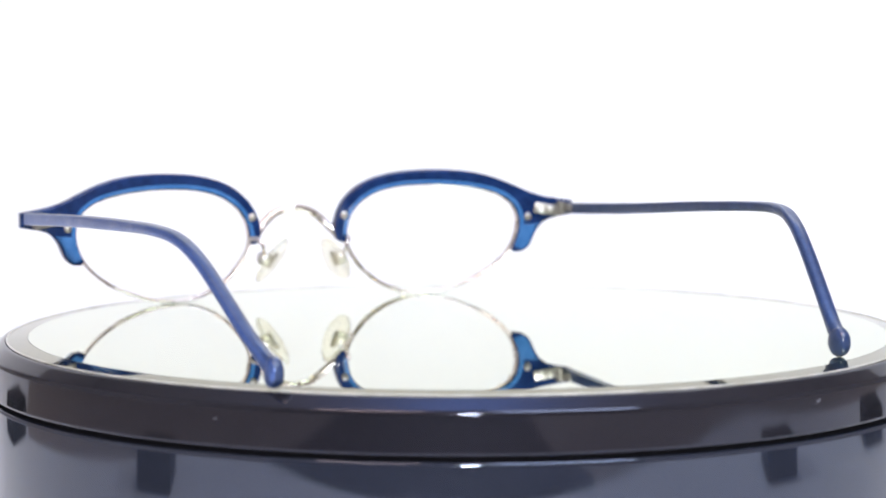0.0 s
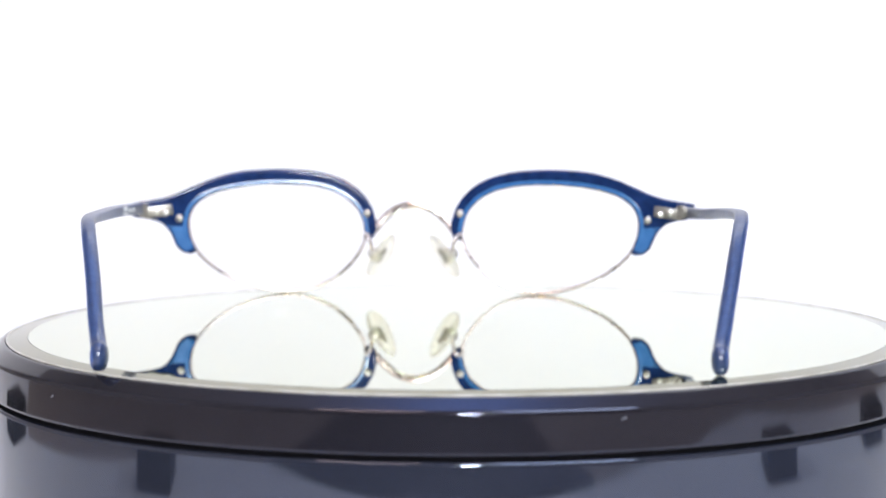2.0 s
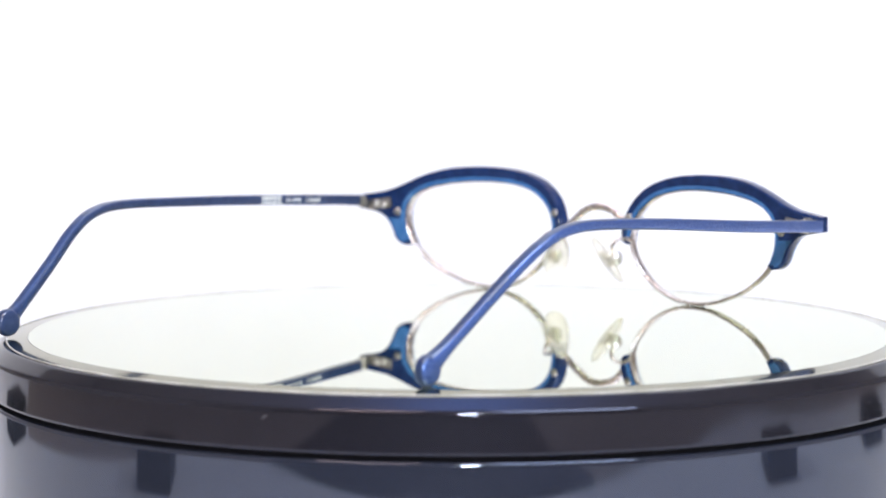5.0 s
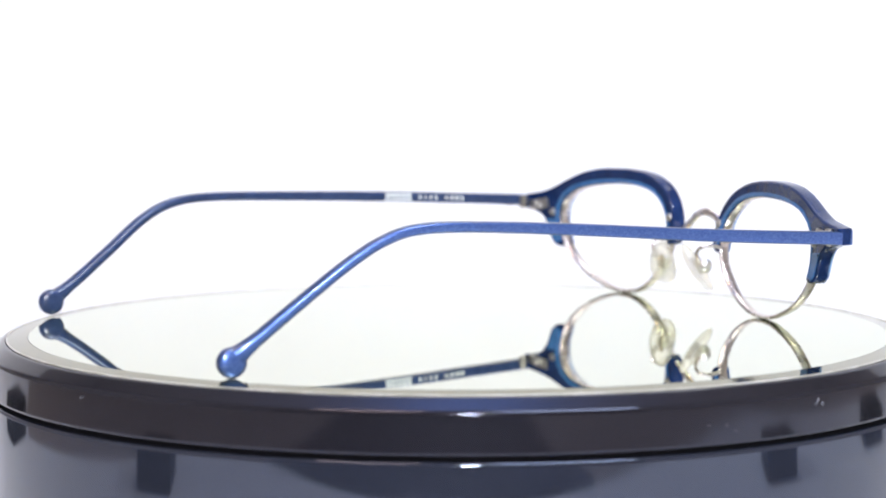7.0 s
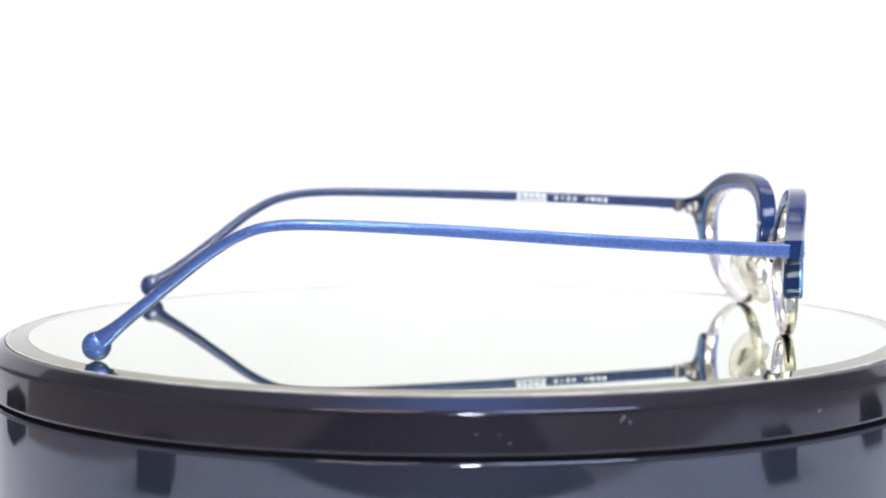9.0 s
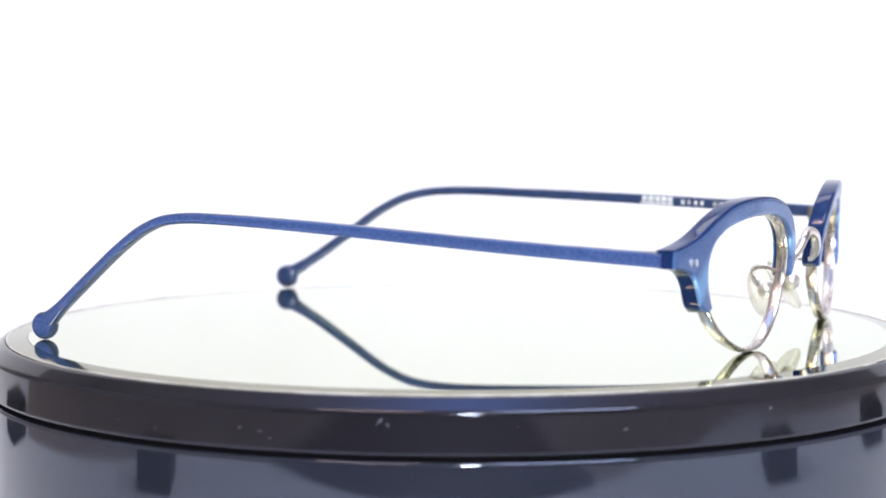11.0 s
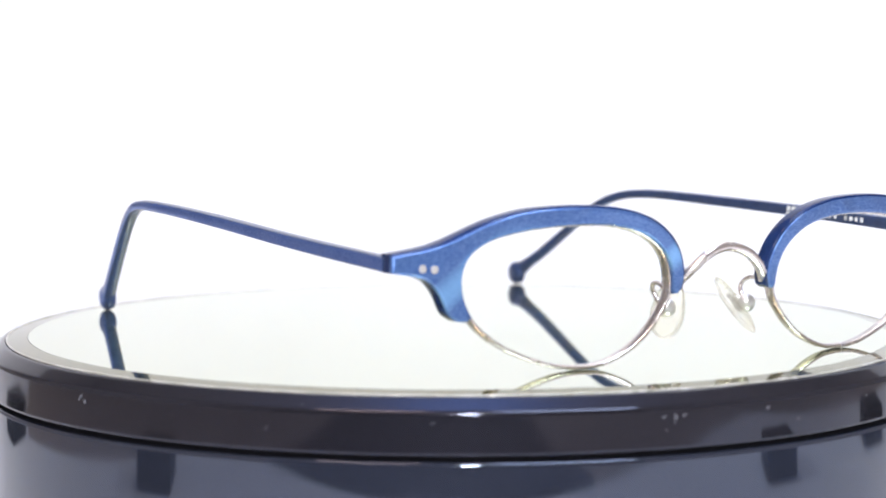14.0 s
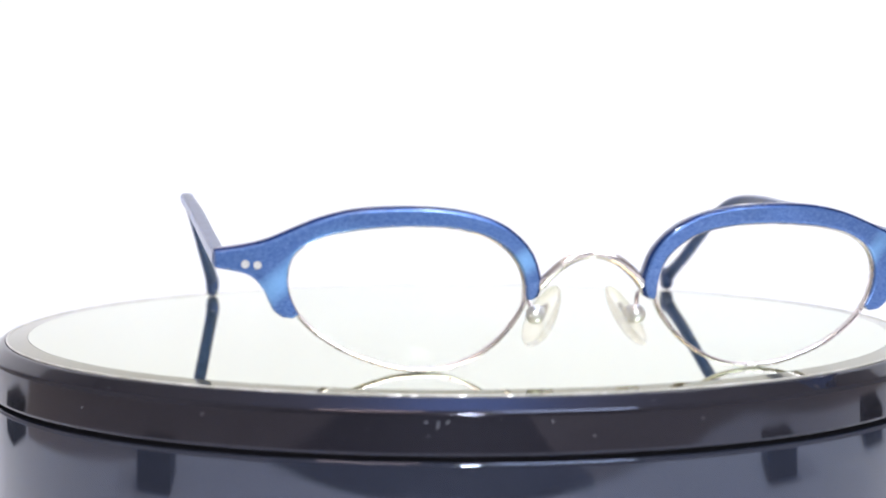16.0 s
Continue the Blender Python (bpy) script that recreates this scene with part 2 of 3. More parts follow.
# ---- the place: table, paper sweep, room ----
def build_room():
    table = thing("table", "pale brown wooden table under the white paper", "table")
    bm = bmesh.new()
    box(bm, (0, 0.1, TABLE - 0.022), (1.5, 1.3, 0.04), 0.004)
    part("tabletop", bm, TABLETOP, table)
    for x in (-0.68, 0.68):
        for y in (-0.48, 0.68):
            bm = bmesh.new()
            box(bm, (x, y, (TABLE - 0.042 - 0.75) / 2), (0.06, 0.06, TABLE - 0.042 + 0.75), 0.004)
            part("leg", bm, TABLETOP, table)
    bm = bmesh.new()
    # a sheet with a rounded front edge that curves up behind into the backdrop
    prof = [(-0.235, 0), (0.50, 0)]
    arc = [(0.50 + 0.16 * math.sin(a), 0.16 - 0.16 * math.cos(a)) for a in (radians(6 * i) for i in range(1, 16))]
    prof = [(-0.235 + 0.735 * i / 24, 0) for i in range(25)] + arc + [(0.66, 0.16 + 0.08 * i) for i in range(1, 9)]
    rings = []
    for y, z in prof:
        w = 0.62 if y > 0.25 else 0.235 + 0.385 * max(0.0, (y - 0.05) / 0.2) if y > 0.05 else 0.235
        if y < -0.17:
            w -= 0.065 - math.sqrt(max(0.0, 0.065 ** 2 - (-0.17 - y) ** 2))
        wide = max(w, 0.36) if y > -0.17 else w + 0.125
        rings.append([Vector(((w if j < 10 else wide) * (j / 10 - 1), y, TABLE + z)) for j in range(21)])
    vs = [[bm.verts.new(p) for p in r] for r in rings]
    for a, b in zip(vs, vs[1:]):
        for i in range(20):
            bm.faces.new((a[i], a[i + 1], b[i + 1], b[i]))
    bm.normal_update()
    bmesh.ops.solidify(bm, geom=bm.faces[:], thickness=0.0006)
    thing("backdrop", "seamless white paper sweep behind and under the turntable", "backdrop", bm, PAPER, kind="structure")
    # unseen room shell; its dark south wall is added for the rim's reflection
    for name, c, s in (("wall_north", (0, 1.55, 0.5), (3.4, 0.1, 2.5)), ("wall_south", (0, -1.95, 0.5), (3.4, 0.1, 2.5)),
                       ("wall_east", (1.75, -0.2, 0.5), (0.1, 3.4, 2.5)), ("wall_west", (-1.75, -0.2, 0.5), (0.1, 3.4, 2.5)),
                       ("ceiling", (0, -0.2, 1.80), (3.6, 3.6, 0.1)), ("floor", (0, -0.2, -0.80), (3.6, 3.6, 0.1))):
        bm = bmesh.new()
        box(bm, c, s)
        thing(name, ("plain grey painted " if name == "ceiling" else "added unseen dark " if name == "wall_south" else "plain pale painted ") + name.split("_")[0] + " of the room", name.split("_")[0], bm, CEILING if name == "ceiling" else DARK_WALL if name == "wall_south" else WALL, kind="structure")
    # unseen dark sheet, added so that the rim mirrors a dark middle
    bm = bmesh.new()
    box(bm, (-0.0375, -0.3925, TABLE - 0.0005), (0.295, 0.305, 0.003), 0.0012)
    thing("mat", "unseen dark navy sheet added for the camera's dark reflection in the rim", "mat", bm, DARK_SHEET)
    # unseen blocks, added to give the dark squares that the drum mirrors
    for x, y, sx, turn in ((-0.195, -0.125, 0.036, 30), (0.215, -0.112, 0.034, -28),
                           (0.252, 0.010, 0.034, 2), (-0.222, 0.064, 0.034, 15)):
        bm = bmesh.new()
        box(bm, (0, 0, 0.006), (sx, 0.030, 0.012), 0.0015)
        ob = thing("reflected_block", "small black block added for the dark squares reflected in the drum", "weight", bm, BLOCK, "weights round the paper")
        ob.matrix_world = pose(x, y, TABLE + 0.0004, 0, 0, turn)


# ---- the turntable ----
def build_turntable():
    table = thing("turntable", "round mirror-topped turntable with glossy black rim", "turntable")
    bm = bmesh.new()
    lathe(bm, rounded([(0.0, -0.0107), (0.0947, -0.0107), (0.0950, -0.030), (0.0965, TABLE + 0.001), (0.0, TABLE + 0.001)], 0.0008), 200)
    part("base", bm, BASE, table, "glossy charcoal plastic drum, still")
    bm = bmesh.new()
    lathe(bm, [(0.0, -0.0112), (0.0938, -0.0112), (0.0938, -0.0092), (0.0, -0.0092)], 120)
    part("joint", bm, GAP, table, "dark gap under the rim")
    bm = bmesh.new()
    lathe(bm, rounded([(0.0, -0.0012), (0.0909, -0.0012), (0.0909, -0.00045), (0.0916, -0.00045), (0.0945, -0.0026), (0.0947, -0.0098), (0.0, -0.0098)], 0.00055), 220)
    platter = part("platter", bm, PLASTIC, table, "glossy black plastic rim with small scuffs", 50)
    bm = bmesh.new()
    c = bm.verts.new((0, 0, 0))
    ring = [bm.verts.new((0.0866 * math.cos(math.tau * i / 220), 0.0866 * math.sin(math.tau * i / 220), 0)) for i in range(220)]
    for i in range(220):
        bm.faces.new((c, ring[i], ring[(i + 1) % 220]))
    lathe(bm, [(0.0866, 0), (0.0866, -0.0010), (0.0, -0.0010)], 220)
    part("mirror", bm, MIRROR, platter, "round mirror plate", 20)
    bm = bmesh.new()
    lathe(bm, [(0.08665, -0.00002), (0.0907, -0.00038), (0.0907, -0.0011), (0.08665, -0.0011)], 220, True)
    part("mirror_edge", bm, BEVEL, platter, "bevelled edge of the mirror", 20)
    bm = bmesh.new()
    lathe(bm, [(0.09075 + 0.00016 * math.cos(math.tau * i / 8), -0.00036 + 0.00016 * math.sin(math.tau * i / 8)) for i in range(8)], 220, True)
    part("edge_line", bm, GLASS_EDGE, platter, "thin bright ground edge of the mirror", 60)
    return table, platter


def scuffs(platter):
    """Small pale scratches on the rim's side and chips on the mirror's edge; angle in degrees, height, length, slant."""
    for ang, z, length, lean in ((79.7, -0.0044, 0.0017, 88), (78.5, -0.0041, 0.0007, 15), (80.7, -0.0040, 0.0006, 10), (13.5, -0.0040, 0.0015, 50),
                                 (14.3, -0.0046, 0.0008, 110), (38, -0.0058, 0.0007, 25), (55, -0.0042, 0.0004, 20),
                                 (91, -0.0040, 0.0006, 55), (-71, -0.0040, 0.0011, 20), (-137, -0.0048, 0.0008, 40), (160, -0.0050, 0.0009, 25)):
        bm = bmesh.new()
        r = 0.0946
        for k in range(2):
            off = (k - 1) * 0.25
            m = pose(0, 0, 0, 0, 0, ang + off * 0.6) @ Matrix.Translation((r, 0, z + off * 0.0006)) @ pose(0, 0, 0, lean + 9 * k, 0, 0)
            bmesh.ops.create_cube(bm, size=1, matrix=m @ Matrix.Diagonal((0.0002, length * (0.9, 0.5)[k], 0.00006, 1)))
        part("scuff", bm, SCUFF, platter)
    # dust and fine nicks scattered over the worn side and slope
    rng = random.Random(7)
    for _ in range(15):
        ang, low = rng.uniform(-20, 125), rng.random() < 0.7
        z = rng.uniform(-0.0078, -0.0034) if low else rng.uniform(-0.0020, -0.0010)
        r = 0.0946 if low else 0.0916 + (-0.00045 - z) * 0.0029 / 0.00215
        size = rng.uniform(0.00008, 0.00024)
        bm = bmesh.new()
        bmesh.ops.create_icosphere(bm, subdivisions=1, radius=1, matrix=Matrix.Diagonal((0.00007, size, size * rng.uniform(0.2, 0.7), 1)))
        ob = part("nick", bm, SCUFF, platter)
        ob.matrix_basis = pose(0, 0, 0, 0, 0, ang) @ Matrix.Translation((r, 0, z)) @ pose(0, 0, 0, rng.uniform(-60, 60), 0 if low else -53, 0)
    for ang, size in ((75, 1.5), (77, 0.8), (82, 0.9), (61, 0.6), (51, 0.5), (87, 0.6), (97, 0.5)):
        bm = bmesh.new()
        box(bm, (0.0908, 0, -0.00052), (0.0009, 0.0016 * size, 0.0005), 0.0002)
        ob = part("edge_chip", bm, RIVET, platter)
        ob.matrix_basis = pose(0, 0, 0, 0, 0, ang)


# ---- the eyeglasses, built in millimetres: x to the wearer's right, y forward, z up from the mirror ----
def bow(x):
    """How far forward the front's face stands at x."""
    return 1.0 + 6.8 * (1 - (x / 65.0) ** 2)


def settle(bm, near_nose=False):
    """The worn front: its nose ends stand further forward, more so higher up, and the whole is twisted a little."""
    for v in bm.verts:
        x, z = v.co.x / MM, v.co.z / MM
        arch = max(0.0, 1 - (x / 58.0) ** 2)
        push = arch * (0.7 + 0.12 * max(0.0, z - 10)) - 1.0 * math.tanh(x / 15.0)
        if near_nose:
            push *= min(1.0, abs(x) / 10.0)
        v.co.y += push * MM
        v.co.x += math.tanh(x / 6.0) * 0.4 * max(0.0, 1 - abs(x) / 50.0) * MM
    return bm


TALL = 1.005
UPPER = [(65.0, 21.3), (58.7, 22.3), (55.0, 23.4), (52.0, 24.7), (49.0, 26.0), (46.1, 27.05), (42.0, 28.1), (37.3, 28.65), (31.4, 28.8), (25.5, 28.5), (21.4, 27.85), (17.8, 26.8), (14.8, 25.35), (12.4, 23.45), (10.6, 21.3), (9.4, 18.8), (8.7, 15.6), (9.2, 13.3)]
LOWER = [(53.3, 9.7), (55.0, 11.1), (56.7, 14.7), (59.3, 17.1), (65.0, 18.3)]
EYE_RING = [(11.2, 13.4), (11.35, 15.5), (11.9, 17.7), (13.1, 19.9), (15.1, 21.9), (18.1, 23.7), (21.4, 24.7), (25.5, 25.35), (31.4, 25.55), (37.3, 25.25), (42.0, 24.65), (46.1, 23.7), (49.0, 22.4), (51.1, 20.6), (52.2, 18.3), (52.4, 15.6), (51.8, 12.8), (50.2, 9.8), (47.4, 7.0), (43.3, 4.3), (38.6, 2.35), (33.8, 1.0), (29.1, 0.62), (24.3, 1.1), (19.6, 3.0), (16.0, 5.6), (13.3, 8.7), (11.7, 11.4)]


def eye_ring(n=120):
    return spline([(x, 0, z * TALL) for x, z in EYE_RING], n, True)


def grow(loop, d):
    """A closed outline in the x-z plane moved outwards by d."""
    out, n = [], len(loop)
    area = sum(a.x * b.z - b.x * a.z for a, b in zip(loop, loop[1:] + loop[:1]))
    for i, p in enumerate(loop):
        t = (loop[(i + 1) % n] - loop[i - 1]).normalized()
        nor = Vector((t.z, 0, -t.x)) * (1 if area > 0 else -1)
        out.append(p + nor * d)
    return out


def brow_outline(rise=0.0):
    upper = spline([(x, 0, z * TALL) for x, z in UPPER], 70)
    side = [(b - a).normalized() for a, b in zip(upper, upper[1:] + upper[-1:])]
    side[-1] = side[-2]
    upper = [p + Vector((t.z, 0, -t.x)) * rise for p, t in zip(upper, side)]
    lower = spline([(x, 0, z * TALL) for x, z in LOWER], 26)
    ring = eye_ring(240)
    # the part of the eye ring that the brow covers, from the nose tip over the top to the lower outer corner
    inner = [p for p in ring if (p.x < 31 and p.z > 13.2) or (p.x >= 31 and p.z > 10.3)]
    start = min(range(len(inner)), key=lambda i: (inner[i] - Vector((11.2, 0, 13.4))).length)
    inner = inner[start:] + inner[:start]
    if inner[3].z < inner[0].z:
        inner = [inner[0]] + inner[:0:-1]
    tip = [Vector((9.9, 0, 12.7)), Vector((10.8, 0, 12.65))]
    corner = [Vector((51.6, 0, 9.55))]
    return upper + tip + inner + corner + lower


def slab(loop, y0, y1, r, s):
    """A plate with rounded edges, cut in upright strips so that it can follow the bow of the front."""
    bm = bmesh.new()
    turn = [radians(22.5 * i) for i in range(5)]
    layers = [(y0, r + 0.12)] + [(y0 - r * (1 - math.cos(a)), r * (1 - math.sin(a))) for a in turn]
    layers += [(y1 + r * (1 - math.cos(a)), r * (1 - math.sin(a))) for a in turn[::-1]] + [(y1, r + 0.12)]
    rows = []
    for y, inset in layers:
        rows.append([bm.verts.new((p.x, y, p.z)) for p in grow(loop, -inset)])
    n = len(loop)
    for a, b in zip(rows, rows[1:]):
        for i in range(n):
            bm.faces.new((a[i], a[(i + 1) % n], b[(i + 1) % n], b[i]))
    bm.faces.new(rows[0])
    bm.faces.new(rows[-1][::-1])
    for i in range(1, 38):
        geom = bm.verts[:] + bm.edges[:] + bm.faces[:]
        bmesh.ops.bisect_plane(bm, geom=geom, plane_co=(8.0 + 1.5 * i, 0, 0), plane_no=(1, 0, 0), dist=1e-4)
    for v in bm.verts:
        v.co = Vector((v.co.x * s, v.co.y + bow(v.co.x), v.co.z)) * MM
    return bm


def build_front(g, s):
    brow = part("brow", settle(slab(brow_outline(0.25), -0.10, -3.6, 0.6, s)), NAVY, g, "translucent navy acetate back of the brow", 30)
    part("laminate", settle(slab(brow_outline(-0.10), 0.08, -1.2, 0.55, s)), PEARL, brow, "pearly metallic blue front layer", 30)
    ring = eye_ring(120)
    # the chamfered lip of the lens groove, light through the acetate painted as paler blue
    bm = bmesh.new()
    far, mid = grow(ring, 1.10), grow(ring, 0.12)
    keep = [i for i, p in enumerate(ring) if (p.x < 31 and p.z > 14.0) or (p.x >= 31 and p.z > 10.6)]
    first = next(i for i in keep if (i - 1) % 120 not in keep)
    rings = []
    for k in range(len(keep)):
        i = (first + k) % 120
        soft, near = far[i].lerp(mid[i], 0.12), far[i].lerp(mid[i], 0.74)
        pts = [(far[i], -3.50), (far[i], -3.69), (soft, -3.74), (near, -3.74), (mid[i], -3.45), (mid[i], -2.2), (far[i], -2.2)]
        rings.append([Vector((p.x * s, bow(p.x) + y, p.z)) * MM for p, y in pts])
    loft(bm, rings)
    part("groove_lip", settle(bm), LIT_BLUE, brow, "blue lip painted paler for light passing through", 30)
    # plate on the brow's lower outer corner, light passing through painted as paler blue
    inner_edge = [p for p in eye_ring(240) if p.x > 45 and 10.5 < p.z < 16.0]
    if inner_edge[0].z > inner_edge[-1].z:
        inner_edge.reverse()
    inner_edge = [p + Vector((0.95, 0, 0.3)) for p in inner_edge]
    edge = spline([(x, 0, z * TALL) for x, z in LOWER], 60)
    edge = [p + Vector((-0.45, 0, 0.35)) for p in edge if p.z < 16.0]
    corner = inner_edge + edge[::-1]
    part("brow_corner", settle(slab(corner, -2.6, -3.70, 0.2, s)), LIT_BLUE, brow, "blue lower corner painted paler for light passing through", 30)
    # flat wire round the lens
    grow_ring = grow(ring, 0.55), grow(ring, -0.28)
    bm = bmesh.new()
    rings = []
    for q in range(120):
        a, b = grow_ring[0][q], grow_ring[1][q]
        sect = []
        for k in range(12):
            c, d = math.cos(math.tau * k / 12), math.sin(math.tau * k / 12)
            p = a.lerp(b, 0.5 + 0.5 * math.copysign(abs(c) ** 0.7, c))
            sect.append(Vector((p.x * s, bow(p.x) - 1.85 + 1.15 * math.copysign(abs(d) ** 0.7, d), p.z)) * MM)
        rings.append(sect)
    loft(bm, rings, True)
    part("rim_wire", settle(bm), SILVER, g, "thin silver metal eye wire", 50)
    # clear lens, slightly domed
    bm = bmesh.new()
    centre = Vector((31.5, 0, 13.2))
    edge = grow(ring, -0.5)
    for y, flip in ((-1.3, 1), (-2.3, -1)):
        prev = None
        for k in range(9):
            u = (8 - k) / 8
            row = []
            for p in edge[::2]:
                q = centre.lerp(p, u)
                row.append(Vector((q.x * s, bow(q.x) + y + 1.1 * (1 - u * u), q.z)) * MM)
            if k == 8:
                c = bm.verts.new(row[0])
                for i in range(len(prev)):
                    bm.faces.new((prev[i], prev[(i + 1) % len(prev)], c))
            else:
                row = [bm.verts.new(p) for p in row]
                if prev:
                    for i in range(len(row)):
                        bm.faces.new((prev[i], prev[(i + 1) % len(row)], row[(i + 1) % len(row)], row[i]))
                prev = row
    part("lens", settle(bm), LENS, g, "clear lens", 60)
    # two white rivets on the front, two screws on the back
    for x, z in ((59.65, 19.05), (57.55, 18.9)):
        bm = bmesh.new()
        bmesh.ops.create_cone(bm, cap_ends=True, segments=18, radius1=0.72 * MM, radius2=0.62 * MM, depth=0.3 * MM,
                              matrix=Matrix.Translation(Vector((x * s, bow(x) + 0.16, z)) * MM) @ pose(0, 0, 0, 90, 0, 0))
        part("rivet", settle(bm), RIVET, brow, "round white-metal rivet")
    for x, z in ((54.4, 17.9), (10.65, 18.9)):
        bm = bmesh.new()
        ball(bm, Vector((x * s, bow(x) - 3.6, z)) * MM, 0.95 * MM, (1, 0.6, 1), 16)
        box(bm, Vector((x * s, bow(x) - 4.15, z)) * MM, Vector((1.3, 0.1, 0.25)) * MM)
        part("screw", settle(bm), STEEL, brow, "small silver screw")
    # hinge: a plate with two rivet heads, and knuckles
    bm = bmesh.new()
    yb = bow(59) - 3.6 - 0.35
    tilt = pose(0, 0, 0, 0, 0, s * -11.0)
    box(bm, Vector((59.0 * s, yb, 19.6)) * MM, Vector((6.6, 0.7, 2.5)) * MM, 0.3 * MM, tilt @ pose(0, 0, 0, 0, s * 8, 0))
    hinge = part("hinge", settle(bm), STEEL, g, "nickel riveted hinge plate")
    for x, z in ((57.2, 19.3), (59.5, 19.7)):
        bm = bmesh.new()
        ball(bm, Vector((x * s, yb - 0.45, z)) * MM, 0.72 * MM, (1, 0.5, 1), 14)
        part("rivet_head", settle(bm), RIVET, hinge)
    for z, r in ((18.9, 0.95), (20.0, 1.0), (21.0, 0.95)):
        bm = bmesh.new()
        bmesh.ops.create_cone(bm, cap_ends=True, segments=20, radius1=r * MM, radius2=r * MM, depth=0.85 * MM,
                              matrix=Matrix.Translation(Vector((62.0 * s, -3.4, z)) * MM))
        part("knuckle", bm, STEEL, hinge)
    bm = bmesh.new()
    box(bm, Vector((62.6 * s, -5.6, 20.2)) * MM, Vector((0.8, 4.6, 2.0)) * MM, 0.25 * MM)
    part("hinge_leaf", bm, STEEL, hinge)


def build_bridge(g):
    half = [(10.6, 4.6, 13.6), (9.2, 6.3, 14.6), (7.2, 7.7, 17.0), (4.6, 8.5, 19.3), (2.2, 8.8, 20.4)]
    path = spline(half + [(0, 8.9, 20.75)] + [(-x, y, z) for x, y, z in half[::-1]], 110)
    bm = bmesh.new()
    tube(bm, [p * MM for p in path], 0.90 * MM, 14)
    part("bridge", settle(bm, True), SILVER, g, "arched silver wire bridge", 60)
    for s in (1, -1):
        # pad: an oval drop, thin, turned towards the nose
        bm = bmesh.new()
        ball(bm, (0, 0, 0), 1.0, (1.35, 3.05, 6.3), 28)
        for v in bm.verts:
            v.co.y *= 1 - 0.028 * v.co.z
            v.co.x += 0.02 * v.co.y ** 2
        turn = Matrix.Translation(Vector((7.1 * s, 1.3, 9.2))) @ pose(0, 0, 0, 0, s * -36, s * 42)
        bm.transform(Matrix.Diagonal((MM, MM, MM, 1)) @ turn)
        pad = part("nose_pad", settle(bm), PAD, g, "clear silicone nose pad", 70)
        bm = bmesh.new()
        box(bm, (0, 0, 0.3), (0.5, 1.0, 4.2), 0.2)
        bm.transform(Matrix.Diagonal((MM, MM, MM, 1)) @ turn)
        part("pad_core", settle(bm), STEEL, pad, "flat metal plate set in the pad")
        bm = bmesh.new()
        ball(bm, Vector((8.6 * s, 2.6, 9.6)) * MM, 1.75 * MM, (1, 1, 1), 22)
        box(bm, Vector((7.8 * s, 2.0, 9.6)) * MM, Vector((1.4, 1.8, 3.0)) * MM, 0.3 * MM, pose(0, 0, 0, 0, s * -36, s * 42))
        part("pad_box", settle(bm), RIVET, pad, "silver pad screw and box")
        bm = bmesh.new()
        arm = spline([(11.2 * s, 4.9, 13.6), (10.9 * s, 3.2, 14.2), (10.3 * s, 0.6, 14.0), (9.5 * s, -0.3, 12.6), (9.1 * s, 0.8, 10.8), (8.6 * s, 2.6, 9.6)], 30)
        tube(bm, [p * MM for p in arm], 0.42 * MM, 10)
        part("pad_arm", settle(bm), SILVER, pad, "thin silver pad arm", 60)


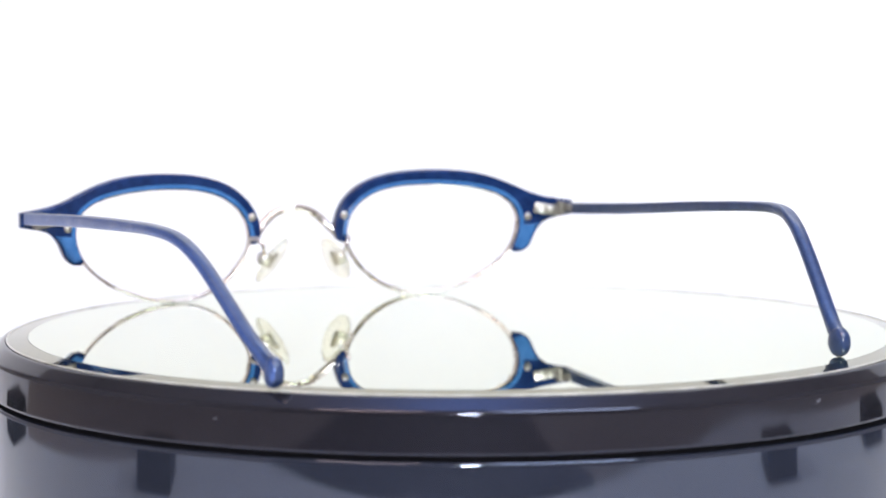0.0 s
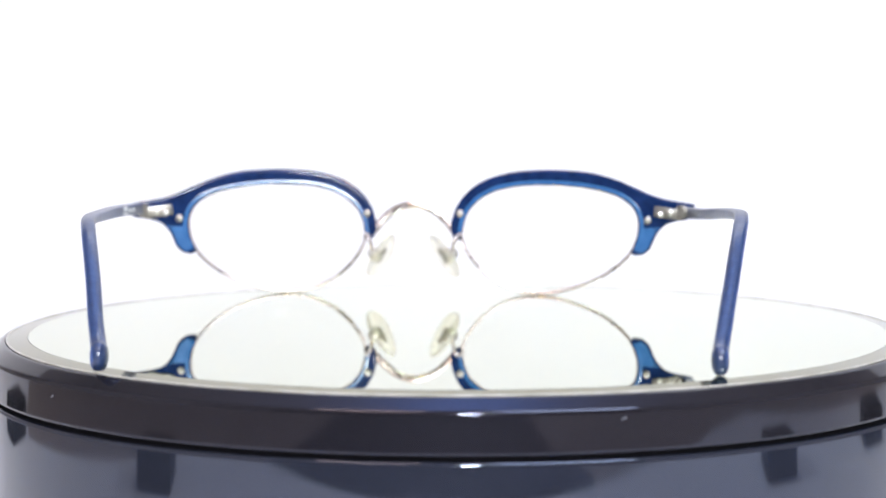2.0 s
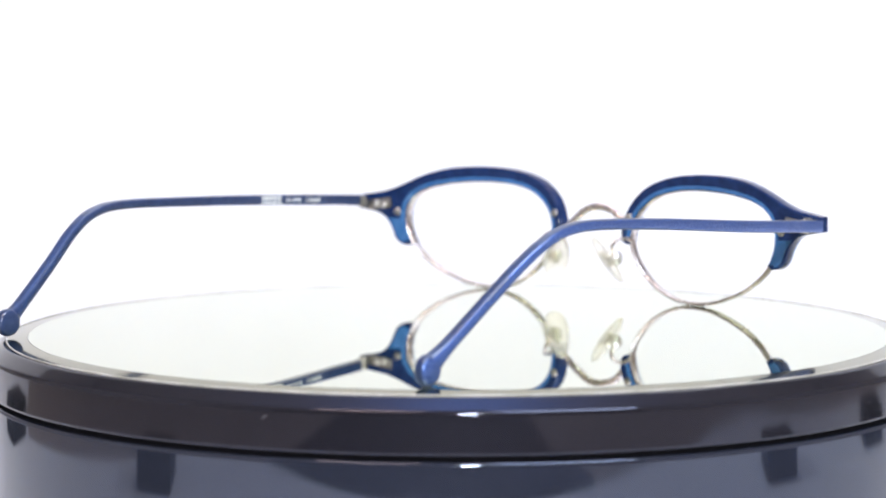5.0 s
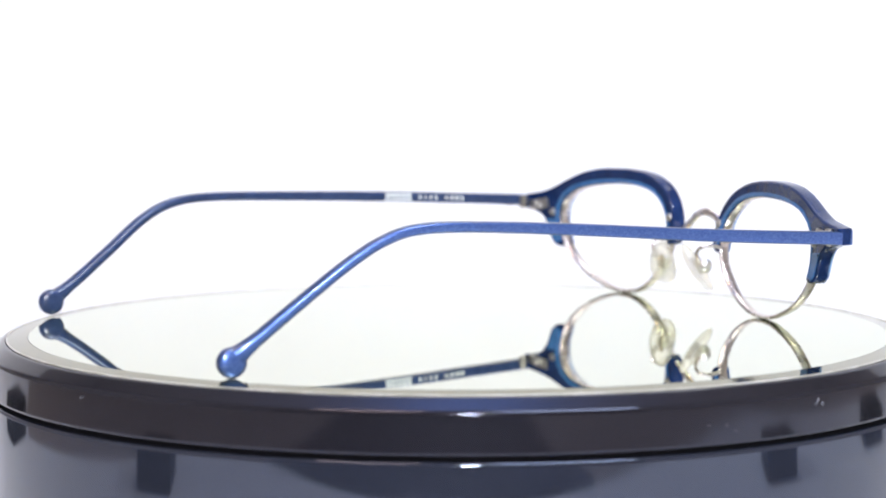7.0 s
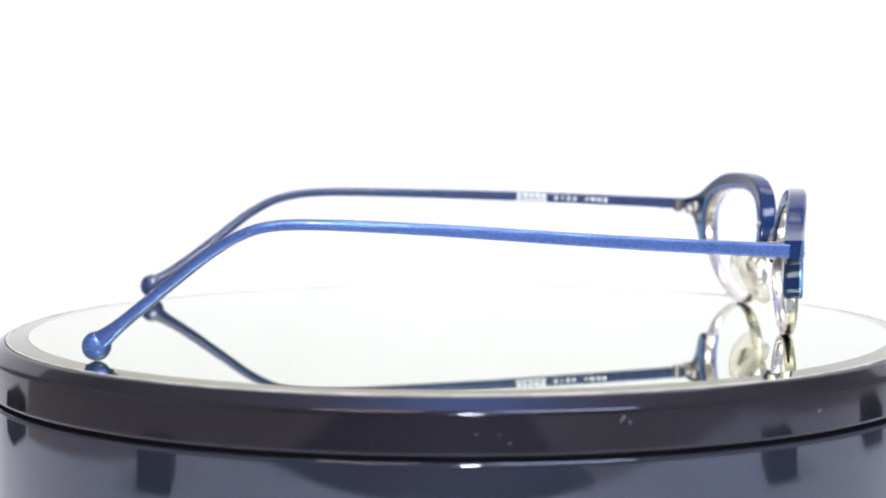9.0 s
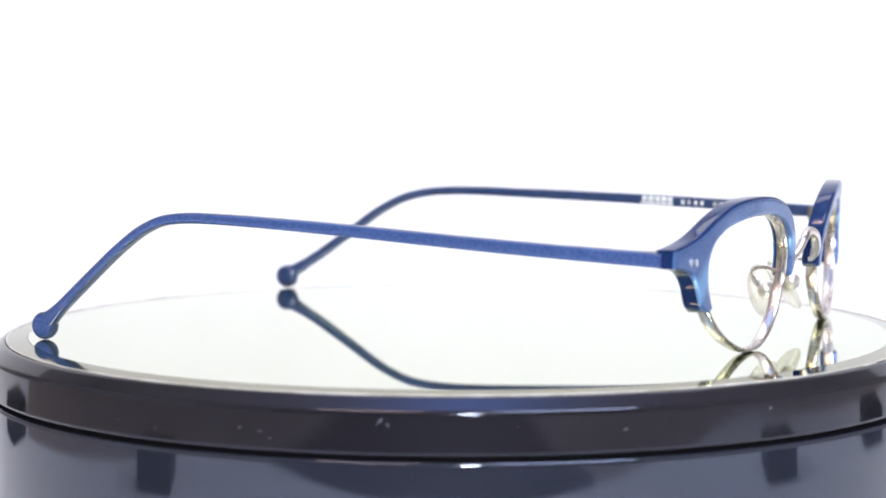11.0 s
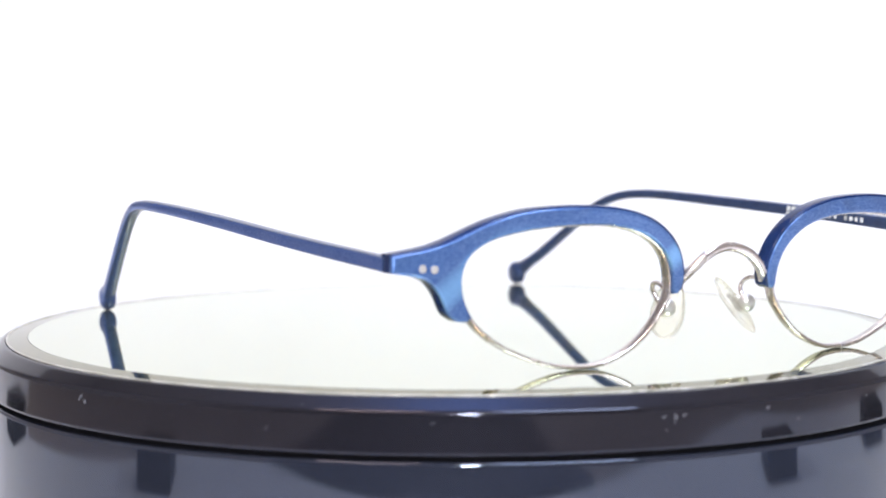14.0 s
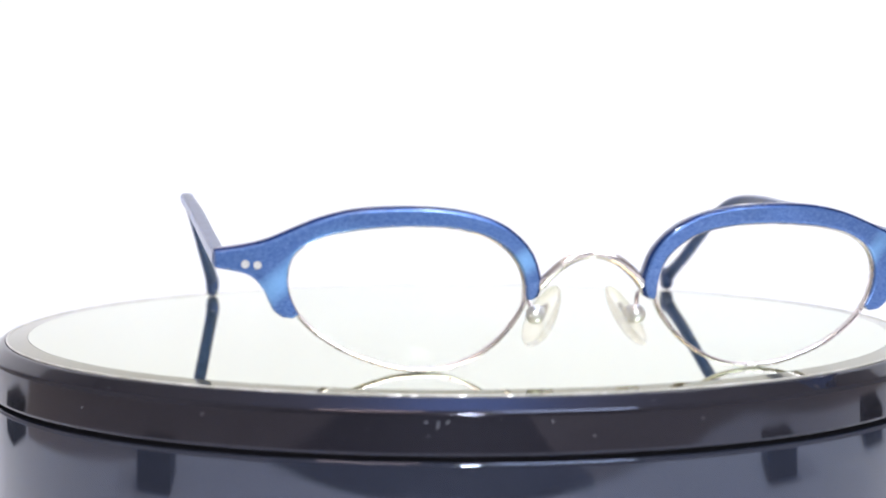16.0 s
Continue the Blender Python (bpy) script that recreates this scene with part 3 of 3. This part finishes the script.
def build_temple(g, s, pts, tip):
    """A temple arm: flat at the hinge, rounder towards the bent end, with a ball at its tip."""
    path = spline(pts, 90)
    out = Vector((pts[0][1] - pts[-1][1], pts[-1][0] - pts[0][0], 0)).normalized()
    if out.x * s < 0:
        out = -out
    straight = out.copy()
    bm = bmesh.new()
    rings, k = [], len(path)
    for i, p in enumerate(path):
        u = i / (k - 1)
        t = (path[min(i + 1, k - 1)] - path[max(i - 1, 0)]).normalized()
        flat = Vector((t.y, -t.x, 0)).normalized()
        out = flat if flat.x * s > 0 else -flat
        up = out.cross(t).normalized()
        if up.z < 0:
            up = -up
        hh, ht, e = 1.32 - 0.30 * min(1, u * 1.6) + 0.25 * max(0, u - 0.75) / 0.25 + 0.6 * max(0, (u - 0.955) / 0.045) ** 2, 1.18 + 0.25 * u, 0.30 + 0.62 * min(1, max(0, (u - 0.45) * 2.4))
        ring = []
        for j in range(24):
            a = math.tau * (j + 0.5) / 24
            c, d = math.cos(a), math.sin(a)
            ring.append((p + out * ht * math.copysign(abs(c) ** e, c) + up * hh * math.copysign(abs(d) ** e, d)) * MM)
        rings.append(ring)
    loft(bm, rings)
    bm.normal_update()
    bmesh.ops.recalc_face_normals(bm, faces=bm.faces)
    for f in bm.faces:
        f.material_index = 1 if f.normal.dot(straight) > 0.75 else 0
    arm = part("temple", bm, [SLATE, PEARL_ARM], g, "slim blue temple arm, pearly outside and navy inside", 50)
    bm = bmesh.new()
    ball(bm, Vector(tip) * MM, 2.7 * MM, (1, 1, 1), 32)
    for v in bm.verts:
        d = v.co.x - tip[0] * MM
        v.co.x = tip[0] * MM + math.copysign(abs(d / (2.7 * MM)) ** 0.62, d) * 1.55 * MM
    for f in bm.faces:
        f.material_index = 1 if (f.calc_center_median() - Vector(tip) * MM).normalized().dot(out) > 0.45 else 0
    part("ball_tip", bm, [SLATE, PEARL_ARM], arm, "round ball end of the temple", 80)
    # the printed block and words on the inside, as plain bars
    if s < 0:
        t = (path[30] - path[0]).normalized()
        out = Vector((t.y, -t.x, 0)).normalized()
        out = out if out.x < 0 else -out
        up = out.cross(t).normalized()
        if up.z < 0:
            up = -up
        m = Matrix((t, up, -out)).transposed().to_4x4()
        def bar(name, along, lift, length, height):
            bmb = bmesh.new()
            at = min(range(k), key=lambda i: abs((path[i] - path[0]).length - along))
            c = path[at] - out * (1.20 + 0.25 * at / (k - 1)) + up * lift
            bmesh.ops.create_cube(bmb, size=1, matrix=Matrix.Diagonal((MM, MM, MM, 1)) @ Matrix.Translation(c) @ m @ Matrix.Diagonal((length, height, 0.08, 1)))
            part(name, bmb, INK, arm, "white foil print")
        for i in range(5):
            bar("print_mark", 33.8 + 1.55 * i, 0.42, 1.0 + 0.3 * (i % 2), 0.95)
            bar("print_mark", 33.8 + 1.55 * i, -0.62, 1.35, 0.5)
        for i in range(5):
            bar("print_word", 27.2 + 1.05 * i, 0.0, 0.62, 0.95)
        for i in range(5):
            bar("print_word", 19.6 + 1.2 * i, 0.0, 0.82, 0.9)


def build_glasses():
    g = thing("eyeglasses", "blue browline eyeglasses with silver wire rims standing on the mirror", "eyeglasses")
    for s in (1, -1):
        build_front(g, s)
    build_bridge(g)
    build_temple(g, 1, [(64.0, -2.7, 19.7), (65.1, -32.2, 21.4), (66.5, -65.1, 23.8), (67.6, -86.5, 25.0), (67.4, -96.2, 24.8), (66.6, -102.1, 23.0), (65.4, -108.2, 19.2), (63.8, -115.7, 13.3), (61.7, -125.2, 5.5), (61.3, -127.4, 3.8)], (61.15, -128.2, 2.75))
    build_temple(g, -1, [(-63.4, -1.8, 20.4), (-60.5, -39.0, 22.3), (-58.2, -69.1, 23.4), (-56.7, -88.0, 23.75), (-54.8, -97.9, 22.6), (-52.9, -105.2, 19.2), (-50.9, -112.4, 13.8), (-49.1, -119.6, 8.4), (-47.5, -125.2, 4.6), (-47.0, -127.2, 3.4)], (-46.85, -127.7, 2.75))
    return g


build_room()
turntable, platter = build_turntable()
scuffs(platter)
eyeglasses = build_glasses()


def motions():
    """The platter turns steadily and carries the glasses with it."""
    spin, zero = -12.093, 1.807
    turns = [(0.5 * i, spin * (0.5 * i - zero)) for i in range(33)]
    walk(platter, [(t, pose(0, 0, 0, 0, 0, a)) for t, a in turns])
    walk(eyeglasses, [(t, pose(0, 0, 0, 0, 0, a) @ pose(-0.0133, 0.0600, 0)) for t, a in turns])


motions()
